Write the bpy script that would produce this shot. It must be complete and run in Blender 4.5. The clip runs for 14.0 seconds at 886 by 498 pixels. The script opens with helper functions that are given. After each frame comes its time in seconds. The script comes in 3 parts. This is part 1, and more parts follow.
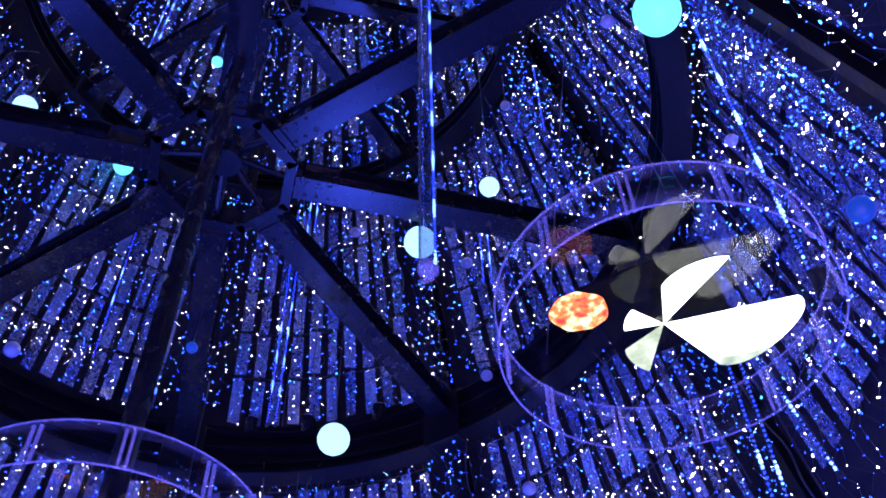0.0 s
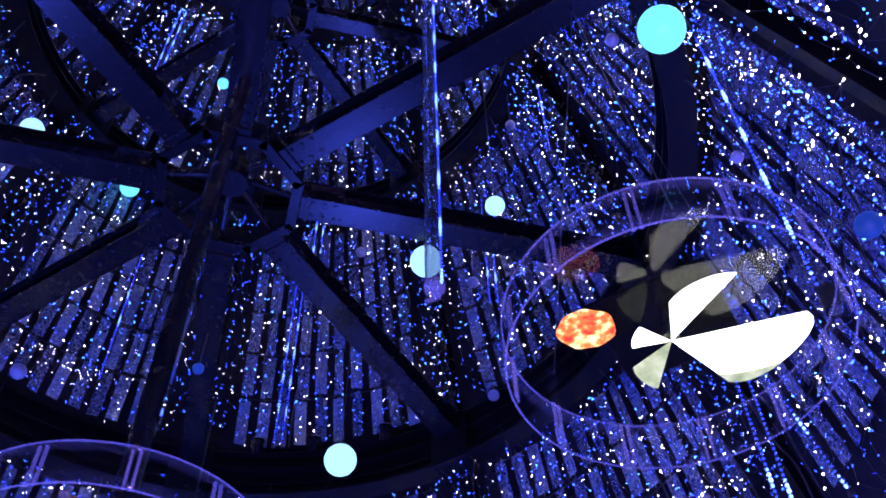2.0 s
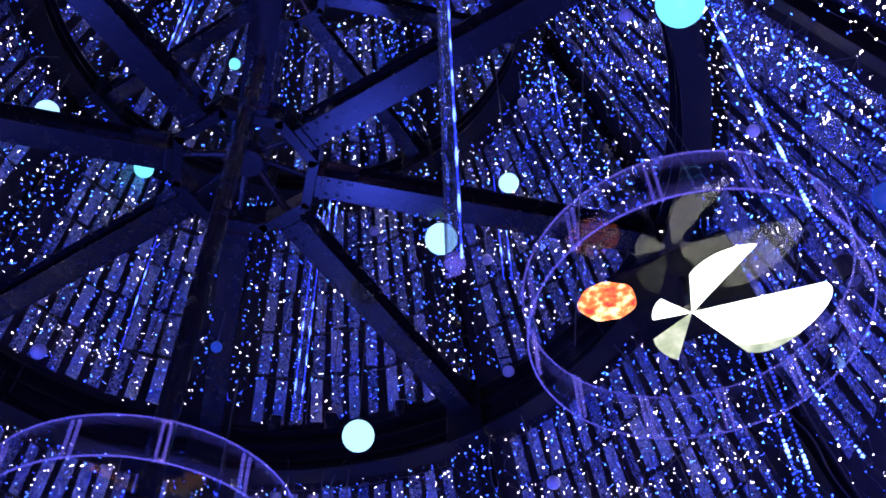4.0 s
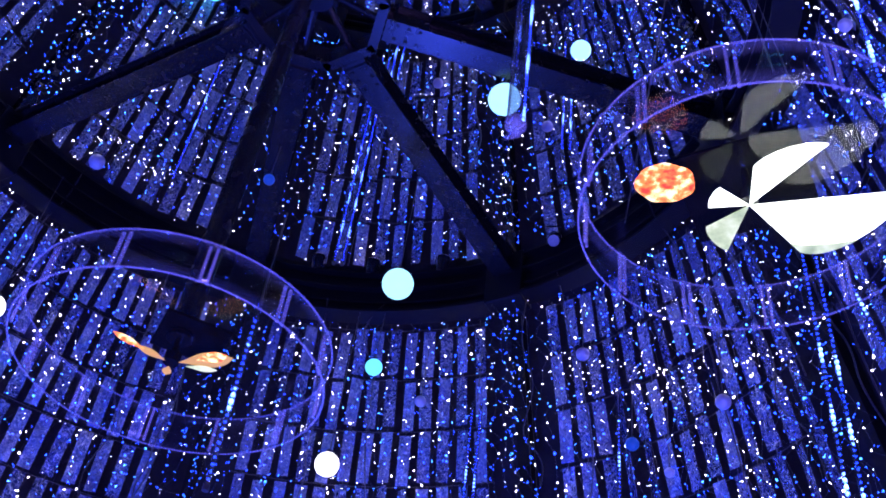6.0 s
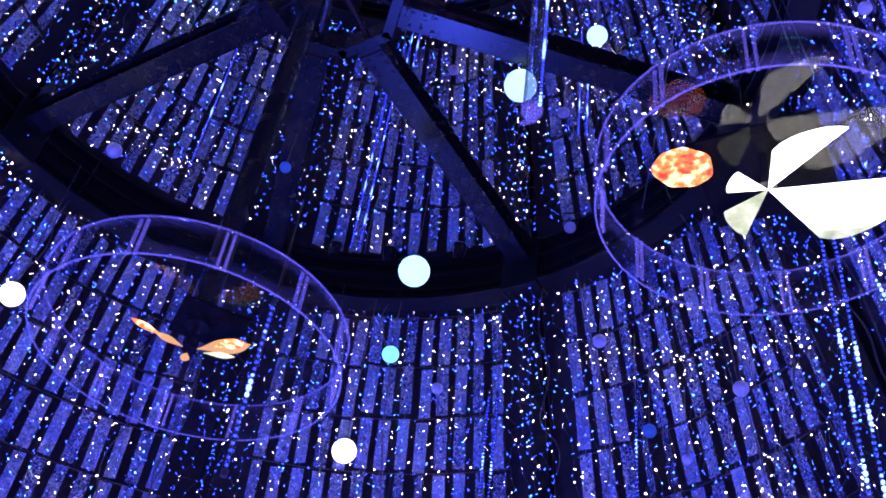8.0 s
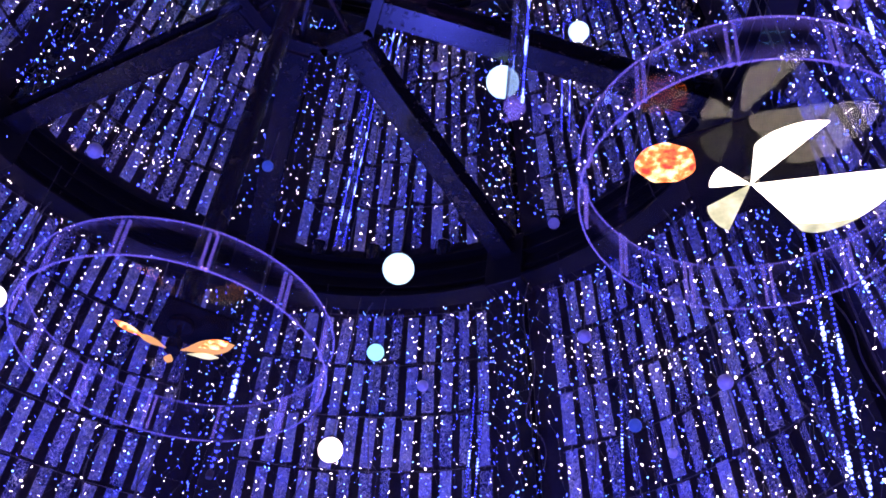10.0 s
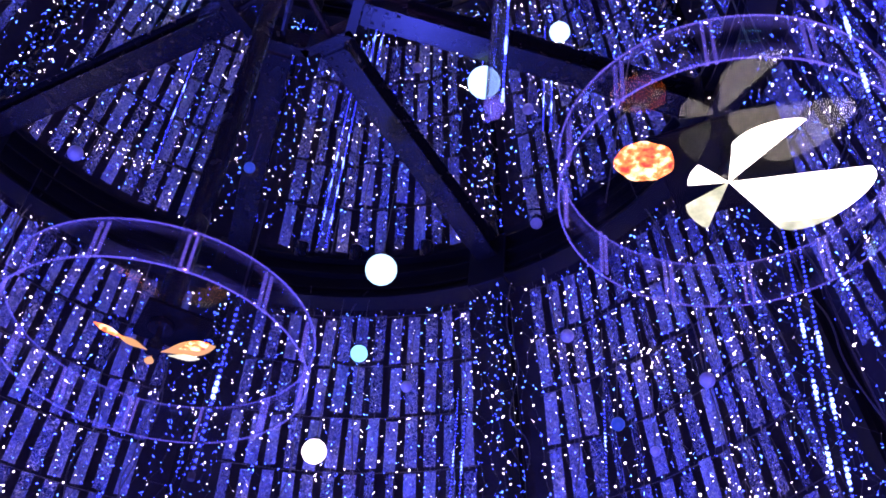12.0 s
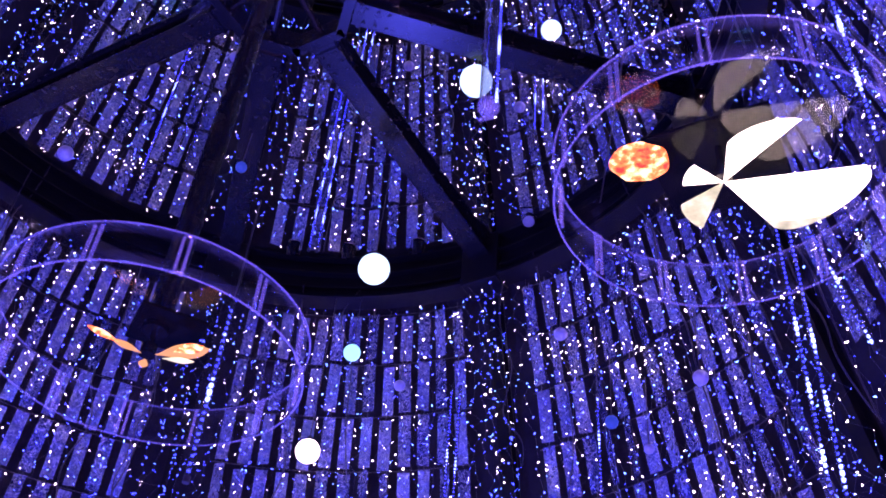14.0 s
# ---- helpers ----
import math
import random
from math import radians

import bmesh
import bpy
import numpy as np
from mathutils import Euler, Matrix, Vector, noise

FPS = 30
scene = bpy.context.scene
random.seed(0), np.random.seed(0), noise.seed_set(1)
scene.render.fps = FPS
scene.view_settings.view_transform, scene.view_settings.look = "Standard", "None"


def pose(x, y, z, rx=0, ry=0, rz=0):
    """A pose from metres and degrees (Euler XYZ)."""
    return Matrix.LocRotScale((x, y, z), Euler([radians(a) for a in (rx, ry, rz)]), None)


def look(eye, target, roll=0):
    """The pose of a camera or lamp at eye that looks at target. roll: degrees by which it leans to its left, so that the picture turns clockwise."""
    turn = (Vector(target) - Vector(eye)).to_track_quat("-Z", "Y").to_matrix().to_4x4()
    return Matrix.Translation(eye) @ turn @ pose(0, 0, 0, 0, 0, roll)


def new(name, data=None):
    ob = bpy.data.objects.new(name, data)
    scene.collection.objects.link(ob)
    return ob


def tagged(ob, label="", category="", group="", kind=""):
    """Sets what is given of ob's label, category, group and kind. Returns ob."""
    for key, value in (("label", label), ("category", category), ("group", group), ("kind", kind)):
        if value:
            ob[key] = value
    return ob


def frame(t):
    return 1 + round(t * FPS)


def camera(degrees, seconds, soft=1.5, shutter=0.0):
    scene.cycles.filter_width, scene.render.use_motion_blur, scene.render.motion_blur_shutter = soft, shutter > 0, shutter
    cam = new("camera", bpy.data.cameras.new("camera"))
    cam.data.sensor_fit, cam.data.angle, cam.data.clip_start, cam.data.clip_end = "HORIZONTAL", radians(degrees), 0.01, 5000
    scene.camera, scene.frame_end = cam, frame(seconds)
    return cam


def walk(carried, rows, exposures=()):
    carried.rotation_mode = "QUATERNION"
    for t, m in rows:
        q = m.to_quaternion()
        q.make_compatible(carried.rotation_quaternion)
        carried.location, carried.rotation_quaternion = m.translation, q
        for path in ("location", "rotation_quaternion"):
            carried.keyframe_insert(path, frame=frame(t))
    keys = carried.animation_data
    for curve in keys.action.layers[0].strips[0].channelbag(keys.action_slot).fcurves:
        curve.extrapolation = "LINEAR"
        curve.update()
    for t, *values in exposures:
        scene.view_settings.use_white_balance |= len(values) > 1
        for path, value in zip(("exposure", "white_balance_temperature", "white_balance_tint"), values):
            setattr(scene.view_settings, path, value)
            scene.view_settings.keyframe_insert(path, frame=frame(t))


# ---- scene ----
EYE = 1.6
cam = camera(48.5, 14.0, soft=1.75)
walk(cam, [
    (0, pose(0.033, -0.018, EYE +0.018, 140.332, 1.259, -1.581)),
    (0.5, pose(0.033, 0.000, EYE +0.027, 140.832, 1.024, -1.475)),
    (1, pose(0.035, -0.001, EYE +0.028, 141.092, 1.126, -1.345)),
    (1.5, pose(0.038, -0.002, EYE +0.025, 141.370, 1.111, -1.215)),
    (2, pose(0.032, -0.009, EYE +0.019, 141.520, 1.214, -1.097)),
    (4.3, pose(-0.013, -0.021, EYE -0.019, 139.731, 1.020, -0.315)),
    (4.5, pose(-0.015, -0.016, EYE -0.016, 138.458, -0.209, -1.207)),
    (5, pose(-0.019, -0.013, EYE -0.012, 135.340, -2.580, -2.602)),
    (5.5, pose(-0.014, -0.010, EYE -0.006, 133.818, -4.512, -3.200)),
    (6, pose(-0.013, -0.004, EYE -0.007, 132.268, -6.028, -3.540)),
    (6.5, pose(-0.016, -0.005, EYE -0.017, 132.007, -6.610, -3.377)),
    (7, pose(-0.015, -0.003, EYE -0.013, 131.765, -6.612, -2.797)),
    (9.5, pose(-0.013, 0.007, EYE -0.005, 131.365, -5.862, -2.915)),
    (10, pose(-0.014, 0.006, EYE -0.002, 131.320, -5.425, -2.991)),
    (10.5, pose(-0.009, 0.003, EYE -0.003, 131.321, -5.199, -3.158)),
    (11, pose(-0.006, 0.002, EYE -0.003, 131.300, -4.930, -3.192)),
    (11.5, pose(-0.004, 0.005, EYE -0.005, 131.350, -4.710, -3.267)),
    (12, pose(-0.002, 0.006, EYE -0.008, 131.440, -4.555, -3.435)),
    (12.5, pose(0.001, 0.007, EYE -0.006, 131.442, -4.506, -3.599)),
    (13, pose(-0.006, 0.005, EYE +0.005, 131.331, -4.346, -3.697)),
    (13.5, pose(-0.014, 0.007, EYE +0.003, 131.309, -4.160, -3.722)),
    (14, pose(-0.017, 0.003, EYE +0.005, 131.270, -3.970, -3.649)),
], exposures=[
    (0, 0.3, 6300, 4), (1.2, 0.05, 6400, 2), (2, -0.1, 6900, 2), (5, 0.12, 7000, 2), (6, 0.12, 6200, 4), (7, 0.2, 6000, 7),
    (9.5, 0.32, 8300, 20), (10.5, 0.35, 8300, 23), (13, 0.42, 7000, 28), (14, 0.38, 7800, 46)])

# ---- world and light: night outside, added blue fill and violet floodlights below ----
world = bpy.data.worlds.new("night")
scene.world = world
world.use_nodes = True
world.node_tree.nodes["Background"].inputs[0].default_value = (0.004, 0.005, 0.02, 1)
world.node_tree.nodes["Background"].inputs[1].default_value = 0.4

AX, AY = -1.075, 3.38           # the tree's axis
ZA = EYE + 16.0                 # its apex
ZR = EYE + 5.18                 # top of the ring beam
RW = 2.745                      # radius of the walls at ZR
FIRST = 13.0                    # bearing of the first column
HALF = radians(22.5)            # each of the eight wall sections spans twice this


def radius_at(z):
    return RW * (ZA - z) / (ZA - ZR)


def bearing(k):
    """Unit vector to column k; k + 0.5 is the middle of a wall section."""
    a = radians(FIRST + 45 * k)
    return Vector((math.cos(a), math.sin(a), 0))


def on_wall(k, turn, z, inset=0.0):
    """A point of wall section k, turn radians from its middle."""
    return Vector((AX, AY, z)) + bearing(k + 0.5 + math.degrees(turn) / 45) * (radius_at(z) - inset)


def corner(k, z, inset=0.0):
    return on_wall(k, -HALF, z, inset)


# ---- materials ----
def material(name, color, rough=0.5, metal=0.0, grain=30.0, bump=0.1, vary=0.25, coat=0.0, spec=0.5, wear=0.3):
    m = bpy.data.materials.new(name)
    m.use_nodes = True
    nt = m.node_tree
    b = nt.nodes["Principled BSDF"]
    b.inputs["Metallic"].default_value = metal
    b.inputs["Coat Weight"].default_value = coat
    b.inputs["Specular IOR Level"].default_value = spec
    tc = nt.nodes.new("ShaderNodeTexCoord")
    n1 = nt.nodes.new("ShaderNodeTexNoise")
    n1.inputs["Scale"].default_value = grain
    n1.inputs["Detail"].default_value = 6
    n2 = nt.nodes.new("ShaderNodeTexNoise")
    n2.inputs["Scale"].default_value = grain / 9
    nt.links.new(tc.outputs["Object"], n1.inputs["Vector"])
    nt.links.new(tc.outputs["Object"], n2.inputs["Vector"])
    mul = nt.nodes.new("ShaderNodeMath")
    mul.operation = "MULTIPLY"
    nt.links.new(n1.outputs[0], mul.inputs[0])
    nt.links.new(n2.outputs[0], mul.inputs[1])
    ramp = nt.nodes.new("ShaderNodeValToRGB")
    ramp.color_ramp.elements[0].position, ramp.color_ramp.elements[1].position = 0.1, 0.42
    ramp.color_ramp.elements[0].color = (*[c * (1 - vary) for c in color], 1)
    ramp.color_ramp.elements[1].color = (*[min(1, c * (1 + vary)) for c in color], 1)
    nt.links.new(mul.outputs[0], ramp.inputs[0])
    nt.links.new(ramp.outputs[0], b.inputs["Base Color"])
    rr = nt.nodes.new("ShaderNodeMapRange")
    rr.inputs["To Min"].default_value, rr.inputs["To Max"].default_value = rough * (1 - wear), min(1, rough * (1 + wear))
    nt.links.new(n1.outputs[0], rr.inputs["Value"])
    nt.links.new(rr.outputs[0], b.inputs["Roughness"])
    bp = nt.nodes.new("ShaderNodeBump")
    bp.inputs["Strength"].default_value = bump
    bp.inputs["Distance"].default_value = 0.01
    nt.links.new(n1.outputs[0], bp.inputs["Height"])
    nt.links.new(bp.outputs[0], b.inputs["Normal"])
    return m


def glow(name, color, strength):
    m = bpy.data.materials.new(name)
    m.use_nodes = True
    b = m.node_tree.nodes["Principled BSDF"]
    b.inputs["Base Color"].default_value = (*[c * 0.06 for c in color], 1)
    b.inputs["Emission Color"].default_value = (*color, 1)
    b.inputs["Emission Strength"].default_value = strength
    return m


def film_material():
    """Crumpled silver film: each facet tilts its own way and throws back other lamps."""
    m = bpy.data.materials.new("crackled_film")
    m.use_nodes = True
    nt = m.node_tree
    b = nt.nodes["Principled BSDF"]
    b.inputs["Metallic"].default_value = 0.7
    geo = nt.nodes.new("ShaderNodeNewGeometry")
    vor = nt.nodes.new("ShaderNodeTexVoronoi")
    vor.inputs["Scale"].default_value = 48
    noi = nt.nodes.new("ShaderNodeTexNoise")
    noi.inputs["Scale"].default_value = 22
    noi.inputs["Detail"].default_value = 5
    noi.inputs["Distortion"].default_value = 1.6
    nt.links.new(geo.outputs["Position"], noi.inputs["Vector"])
    warp = nt.nodes.new("ShaderNodeVectorMath")
    warp.operation = "MULTIPLY_ADD"
    warp.inputs[1].default_value = (0.05, 0.05, 0.05)
    nt.links.new(noi.outputs["Color"], warp.inputs[0])
    nt.links.new(geo.outputs["Position"], warp.inputs[2])
    nt.links.new(warp.outputs[0], vor.inputs["Vector"])
    shift = nt.nodes.new("ShaderNodeVectorMath")
    shift.operation = "SUBTRACT"
    shift.inputs[1].default_value = (0.5, 0.5, 0.5)
    nt.links.new(vor.outputs["Color"], shift.inputs[0])
    tilt = nt.nodes.new("ShaderNodeVectorMath")
    tilt.operation = "MULTIPLY_ADD"
    tilt.inputs[1].default_value = (0.75, 0.75, 0.75)
    nt.links.new(shift.outputs[0], tilt.inputs[0])
    nt.links.new(geo.outputs["Normal"], tilt.inputs[2])
    norm = nt.nodes.new("ShaderNodeVectorMath")
    norm.operation = "NORMALIZE"
    nt.links.new(tilt.outputs[0], norm.inputs[0])
    bump2 = nt.nodes.new("ShaderNodeBump")
    bump2.inputs["Strength"].default_value = 0.5
    bump2.inputs["Distance"].default_value = 0.03
    nt.links.new(noi.outputs[0], bump2.inputs["Height"])
    nt.links.new(norm.outputs[0], bump2.inputs["Normal"])
    nt.links.new(bump2.outputs[0], b.inputs["Normal"])
    info = nt.nodes.new("ShaderNodeObjectInfo")
    add = nt.nodes.new("ShaderNodeMath")
    add.operation = "MULTIPLY_ADD"
    add.inputs[1].default_value = 0.45
    nt.links.new(info.outputs["Random"], add.inputs[0])
    nt.links.new(noi.outputs[0], add.inputs[2])
    ramp = nt.nodes.new("ShaderNodeValToRGB")
    ramp.color_ramp.elements[0].position, ramp.color_ramp.elements[1].position = 0.5, 0.85
    ramp.color_ramp.elements[0].color = (0.05, 0.07, 0.17, 1)
    ramp.color_ramp.elements[1].color = (0.24, 0.29, 0.52, 1)
    nt.links.new(add.outputs[0], ramp.inputs[0])
    crack = nt.nodes.new("ShaderNodeTexVoronoi")
    crack.feature = "DISTANCE_TO_EDGE"
    crack.inputs["Scale"].default_value = 36
    nt.links.new(warp.outputs[0], crack.inputs["Vector"])
    line = nt.nodes.new("ShaderNodeMapRange")
    line.inputs["From Min"].default_value, line.inputs["From Max"].default_value = 0.0, 0.055
    line.inputs["To Min"].default_value, line.inputs["To Max"].default_value = 0.95, 0.0
    nt.links.new(crack.outputs["Distance"], line.inputs["Value"])
    pale = nt.nodes.new("ShaderNodeMix")
    pale.data_type = "RGBA"
    pale.inputs["B"].default_value = (0.66, 0.68, 0.8, 1)
    nt.links.new(line.outputs[0], pale.inputs["Factor"])
    nt.links.new(ramp.outputs[0], pale.inputs["A"])
    nt.links.new(pale.outputs["Result"], b.inputs["Base Color"])
    rr = nt.nodes.new("ShaderNodeMapRange")
    rr.inputs["To Min"].default_value, rr.inputs["To Max"].default_value = 0.1, 0.28
    nt.links.new(noi.outputs[0], rr.inputs["Value"])
    nt.links.new(rr.outputs[0], b.inputs["Roughness"])
    return m


def acrylic_material(name, tint, base, edge, rough=0.03):
    """Clear sheet: mostly lets light straight through; its gloss grows towards grazing angles."""
    m = bpy.data.materials.new(name)
    m.use_nodes = True
    nt = m.node_tree
    nt.nodes.remove(nt.nodes["Principled BSDF"])
    out = nt.nodes["Material Output"]
    clear = nt.nodes.new("ShaderNodeBsdfTransparent")
    clear.inputs[0].default_value = (*tint, 1)
    gloss = nt.nodes.new("ShaderNodeBsdfGlossy")
    gloss.inputs["Roughness"].default_value = rough
    facing = nt.nodes.new("ShaderNodeLayerWeight")
    power = nt.nodes.new("ShaderNodeMath")
    power.operation = "POWER"
    power.inputs[1].default_value = 4.0
    nt.links.new(facing.outputs["Facing"], power.inputs[0])
    scale = nt.nodes.new("ShaderNodeMath")
    scale.operation = "MULTIPLY_ADD"
    scale.inputs[1].default_value = edge
    scale.inputs[2].default_value = base
    scale.use_clamp = True
    nt.links.new(power.outputs[0], scale.inputs[0])
    mix = nt.nodes.new("ShaderNodeMixShader")
    nt.links.new(scale.outputs[0], mix.inputs[0])
    nt.links.new(clear.outputs[0], mix.inputs[1])
    nt.links.new(gloss.outputs[0], mix.inputs[2])
    nt.links.new(mix.outputs[0], out.inputs["Surface"])
    return m


BLACK_STEEL = material("black_painted_steel", (0.005, 0.005, 0.006), 0.27, 0.0, 14, 0.0015, 0.2, spec=0.42, wear=0.06)
LENS = material("lamp_glass", (0.3, 0.3, 0.34), 0.15, 0.2, 60, 0.05, 0.2)
LED_STAR = glow("lamp_deep_blue", (0.02, 0.05, 1.0), 14)
MESH_CLOTH = material("black_backing", (0.012, 0.012, 0.016), 0.9, 0.0, 40, 0.2, 0.4, spec=0.2)
BLACK_FOAM = material("matt_black_foam", (0.003, 0.003, 0.003), 0.95, 0.0, 90, 0.2, 0.3, spec=0.08)
RING_STEEL = material("matt_black_steel", (0.003, 0.003, 0.004), 0.5, 0.0, 25, 0.03, 0.4, spec=0.16)
RAIL = material("black_rail", (0.02, 0.02, 0.024), 0.5, 0.2, 60, 0.1, 0.3)
GROUND = material("dark_paving", (0.05, 0.05, 0.055), 0.7, 0.0, 12, 0.3, 0.35)
WIRE = material("black_cable", (0.015, 0.015, 0.02), 0.45, 0.0, 80, 0.1, 0.2)
FILM = film_material()
ACRYLIC = acrylic_material("clear_acrylic", (0.98, 0.98, 0.988), 0.019, 0.2)
ACRYLIC_TUBE = acrylic_material("acrylic_tube", (0.72, 0.72, 0.82), 0.24, 0.9, 0.22)
ACRYLIC_EDGE = material("polished_acrylic_edge", (0.72, 0.73, 0.82), 0.3, 0.0, 60, 0.05, 0.1)
ACRYLIC_EDGE.node_tree.nodes["Principled BSDF"].inputs["Alpha"].default_value = 0.22
ACRYLIC_STRUT = material("glued_acrylic_strut", (0.75, 0.76, 0.84), 0.22, 0.0, 60, 0.05, 0.1)
ACRYLIC_STRUT.node_tree.nodes["Principled BSDF"].inputs["Alpha"].default_value = 0.27
FROST = material("frosted_plastic", (0.33, 0.34, 0.42), 0.35, 0.0, 50, 0.05, 0.08, 0.5)
LED_WHITE = glow("led_warm_white", (1.0, 0.84, 0.95), 22)
LED_BLUE = glow("led_blue", (0.011, 0.04, 1.0), 22)
LED_CYAN = glow("led_ice_blue", (0.1, 0.2, 1.0), 14)
LED_ICE = glow("led_sky_blue", (0.035, 0.16, 1.0), 19)
LED_DIM = glow("led_dim_blue", (0.014, 0.04, 1.0), 8)
BALL_WHITE = glow("ball_white", (1.0, 0.93, 0.98), 2.2)
BALL_CYAN = glow("ball_cyan", (0.16, 0.72, 1.0), 1.5)
BALL_BLUE = glow("ball_deep_blue", (0.02, 0.1, 1.0), 0.4)
BALL_ICE = glow("ball_pale_ice", (0.34, 0.68, 1.0), 1.8)
HOLO_WHITE = glow("hologram_white", (1.0, 1.0, 0.93), 3.6)
HOLO_GREEN = glow("hologram_pale_green", (0.62, 0.68, 0.42), 1.0)
HOLO_ORANGE = glow("hologram_orange", (1.0, 0.16, 0.03), 2.0)


def mottle(m, colors, scale):
    """Blotches in what a light picture shows."""
    nt = m.node_tree
    noi = nt.nodes.new("ShaderNodeTexNoise")
    noi.inputs["Scale"].default_value = scale
    noi.inputs["Detail"].default_value = 4
    tc = nt.nodes.new("ShaderNodeTexCoord")
    nt.links.new(tc.outputs["Object"], noi.inputs["Vector"])
    ramp = nt.nodes.new("ShaderNodeValToRGB")
    ramp.color_ramp.elements[0].position, ramp.color_ramp.elements[1].position = 0.34, 0.62
    ramp.color_ramp.elements[0].color = (*colors[0], 1)
    ramp.color_ramp.elements[1].color = (*colors[2], 1)
    mid = ramp.color_ramp.elements.new(0.48)
    mid.color = (*colors[1], 1)
    nt.links.new(noi.outputs[0], ramp.inputs[0])
    nt.links.new(ramp.outputs[0], m.node_tree.nodes["Principled BSDF"].inputs["Emission Color"])


mottle(HOLO_ORANGE, ((0.55, 0.03, 0.005), (1.0, 0.2, 0.03), (1.0, 0.8, 0.45)), 34)
mottle(HOLO_GREEN, ((0.42, 0.5, 0.26), (0.66, 0.72, 0.45), (0.9, 0.92, 0.74)), 14)
HOLO_GOLD = glow("hologram_gold", (1.0, 0.5, 0.14), 0.7)


# ---- building helpers ----
def part(name, bm, mat, parent=None, label=""):
    me = bpy.data.meshes.new(name)
    bm.to_mesh(me)
    bm.free()
    for one in (mat if isinstance(mat, (list, tuple)) else [mat]):
        me.materials.append(one)
    ob = new(name, me)
    ob.parent = parent
    if label:
        ob["label"] = label
    return ob


def empty(name, place=(0, 0, 0)):
    ob = new(name)
    ob.location = place
    ob.empty_display_size = 0.1
    return ob


def add_box(bm, size, m=None, bevel=0.0):
    made = bmesh.ops.create_cube(bm, size=1, matrix=(m or Matrix()) @ Matrix.Diagonal((*size, 1)))
    if bevel:
        edges = {e for v in made["verts"] for e in v.link_edges}
        bmesh.ops.bevel(bm, geom=list(edges), offset=bevel, segments=2, affect="EDGES", profile=0.5)


def add_pipe(bm, a, b, r, sides=12, r2=None):
    a, b = Vector(a), Vector(b)
    turn = (b - a).to_track_quat("Z", "Y").to_matrix().to_4x4()
    bmesh.ops.create_cone(bm, cap_ends=True, segments=sides, radius1=r, radius2=r if r2 is None else r2, depth=(b - a).length,
                          matrix=Matrix.Translation((a + b) / 2) @ turn)


def beam_axes(a, b, up=Vector((0, 0, 1))):
    """A matrix at a, with x along the beam, z as near up as may be."""
    x = (Vector(b) - Vector(a)).normalized()
    y = up.cross(x).normalized()
    z = x.cross(y)
    return Matrix((x, y, z)).transposed().to_4x4(), (Vector(b) - Vector(a)).length


def add_h_beam(bm, a, b, width, height, flange=0.014, web=0.012, up=Vector((0, 0, 1))):
    """One rolled H section, drawn along a line."""
    m, length = beam_axes(a, b, up)
    m = Matrix.Translation((Vector(a) + Vector(b)) / 2) @ m
    w, h, e, f = width / 2, height / 2, web / 2, height / 2 - flange
    outline = ((-w, -h), (w, -h), (w, -f), (e, -f), (e, f), (w, f), (w, h), (-w, h), (-w, f), (-e, f), (-e, -f), (-w, -f))
    ends = [[bm.verts.new(m @ Vector((s * length / 2, y, z))) for y, z in outline] for s in (-1, 1)]
    for i in range(12):
        bm.faces.new((ends[0][i], ends[0][(i + 1) % 12], ends[1][(i + 1) % 12], ends[1][i]))
    for loop in ends:
        for quad in ((0, 1, 2, 3, 10, 11), (3, 4, 9, 10), (4, 5, 6, 7, 8, 9)):
            bm.faces.new([loop[i] for i in quad])
    bmesh.ops.recalc_face_normals(bm, faces=bm.faces)


def smooth(ob):
    for p in ob.data.polygons:
        p.use_smooth = True
    return ob


# ---- unseen floodlights added at the walls' foot, aimed up into the tree ----
def floodlight(k, u, z, color, watts, aim, size=84):
    place = on_wall(k, u / radius_at(z), z, 0.3)
    thing = empty("floodlight", place)
    axes = look(place, aim).to_3x3().to_4x4()
    bm = bmesh.new()
    add_box(bm, (0.26, 0.2, 0.07), axes @ Matrix.Translation((0, 0, 0.05)), 0.012)
    part("housing", bm, BLACK_STEEL, thing)
    bm = bmesh.new()
    for s in (-1, 1):
        add_box(bm, (0.012, 0.04, 0.22), Matrix.Translation((s * 0.145, 0, -0.06)))
    add_box(bm, (0.3, 0.04, 0.012), Matrix.Translation((0, 0, -0.17)))
    part("bracket", bm, BLACK_STEEL, thing)
    tagged(thing, "unseen black floodlight on a bracket, added at the wall", "floodlight", "floodlights")
    data = bpy.data.lights.new("added_flood_lamp", "SPOT")
    data.energy, data.color, data.spot_size, data.spot_blend, data.shadow_soft_size = watts, color, radians(size), 0.6, 0.1
    lamp = new("added_flood_lamp", data)
    lamp.matrix_world = look(place + (Vector(aim) - place).normalized() * 0.06, aim)


# blue lamps are added fill for the general glow; violet follows the spokes' highlights
BLUE_FILL, VIOLET = (0.052, 0.085, 1.0), (0.36, 0.2, 1.0)
MID = Vector((AX, AY, ZR + 1.0))
floodlight(-3, 0.0, 0.25, BLUE_FILL, 850, MID)
floodlight(-1, 0.9, 0.25, BLUE_FILL, 950, MID + Vector((0, 0, -1)))
floodlight(1, 0.3, 0.25, BLUE_FILL, 700, MID)
floodlight(3, 0.0, 0.25, BLUE_FILL, 2200, MID + Vector((1.4, -1.2, -1.6)))
floodlight(-2, -1.2, 0.25, VIOLET, 700, MID + Vector((0.5, 1.0, -1.0)))

# ---- ground and walls ----
bm = bmesh.new()
bmesh.ops.create_grid(bm, x_segments=2, y_segments=2, size=400)
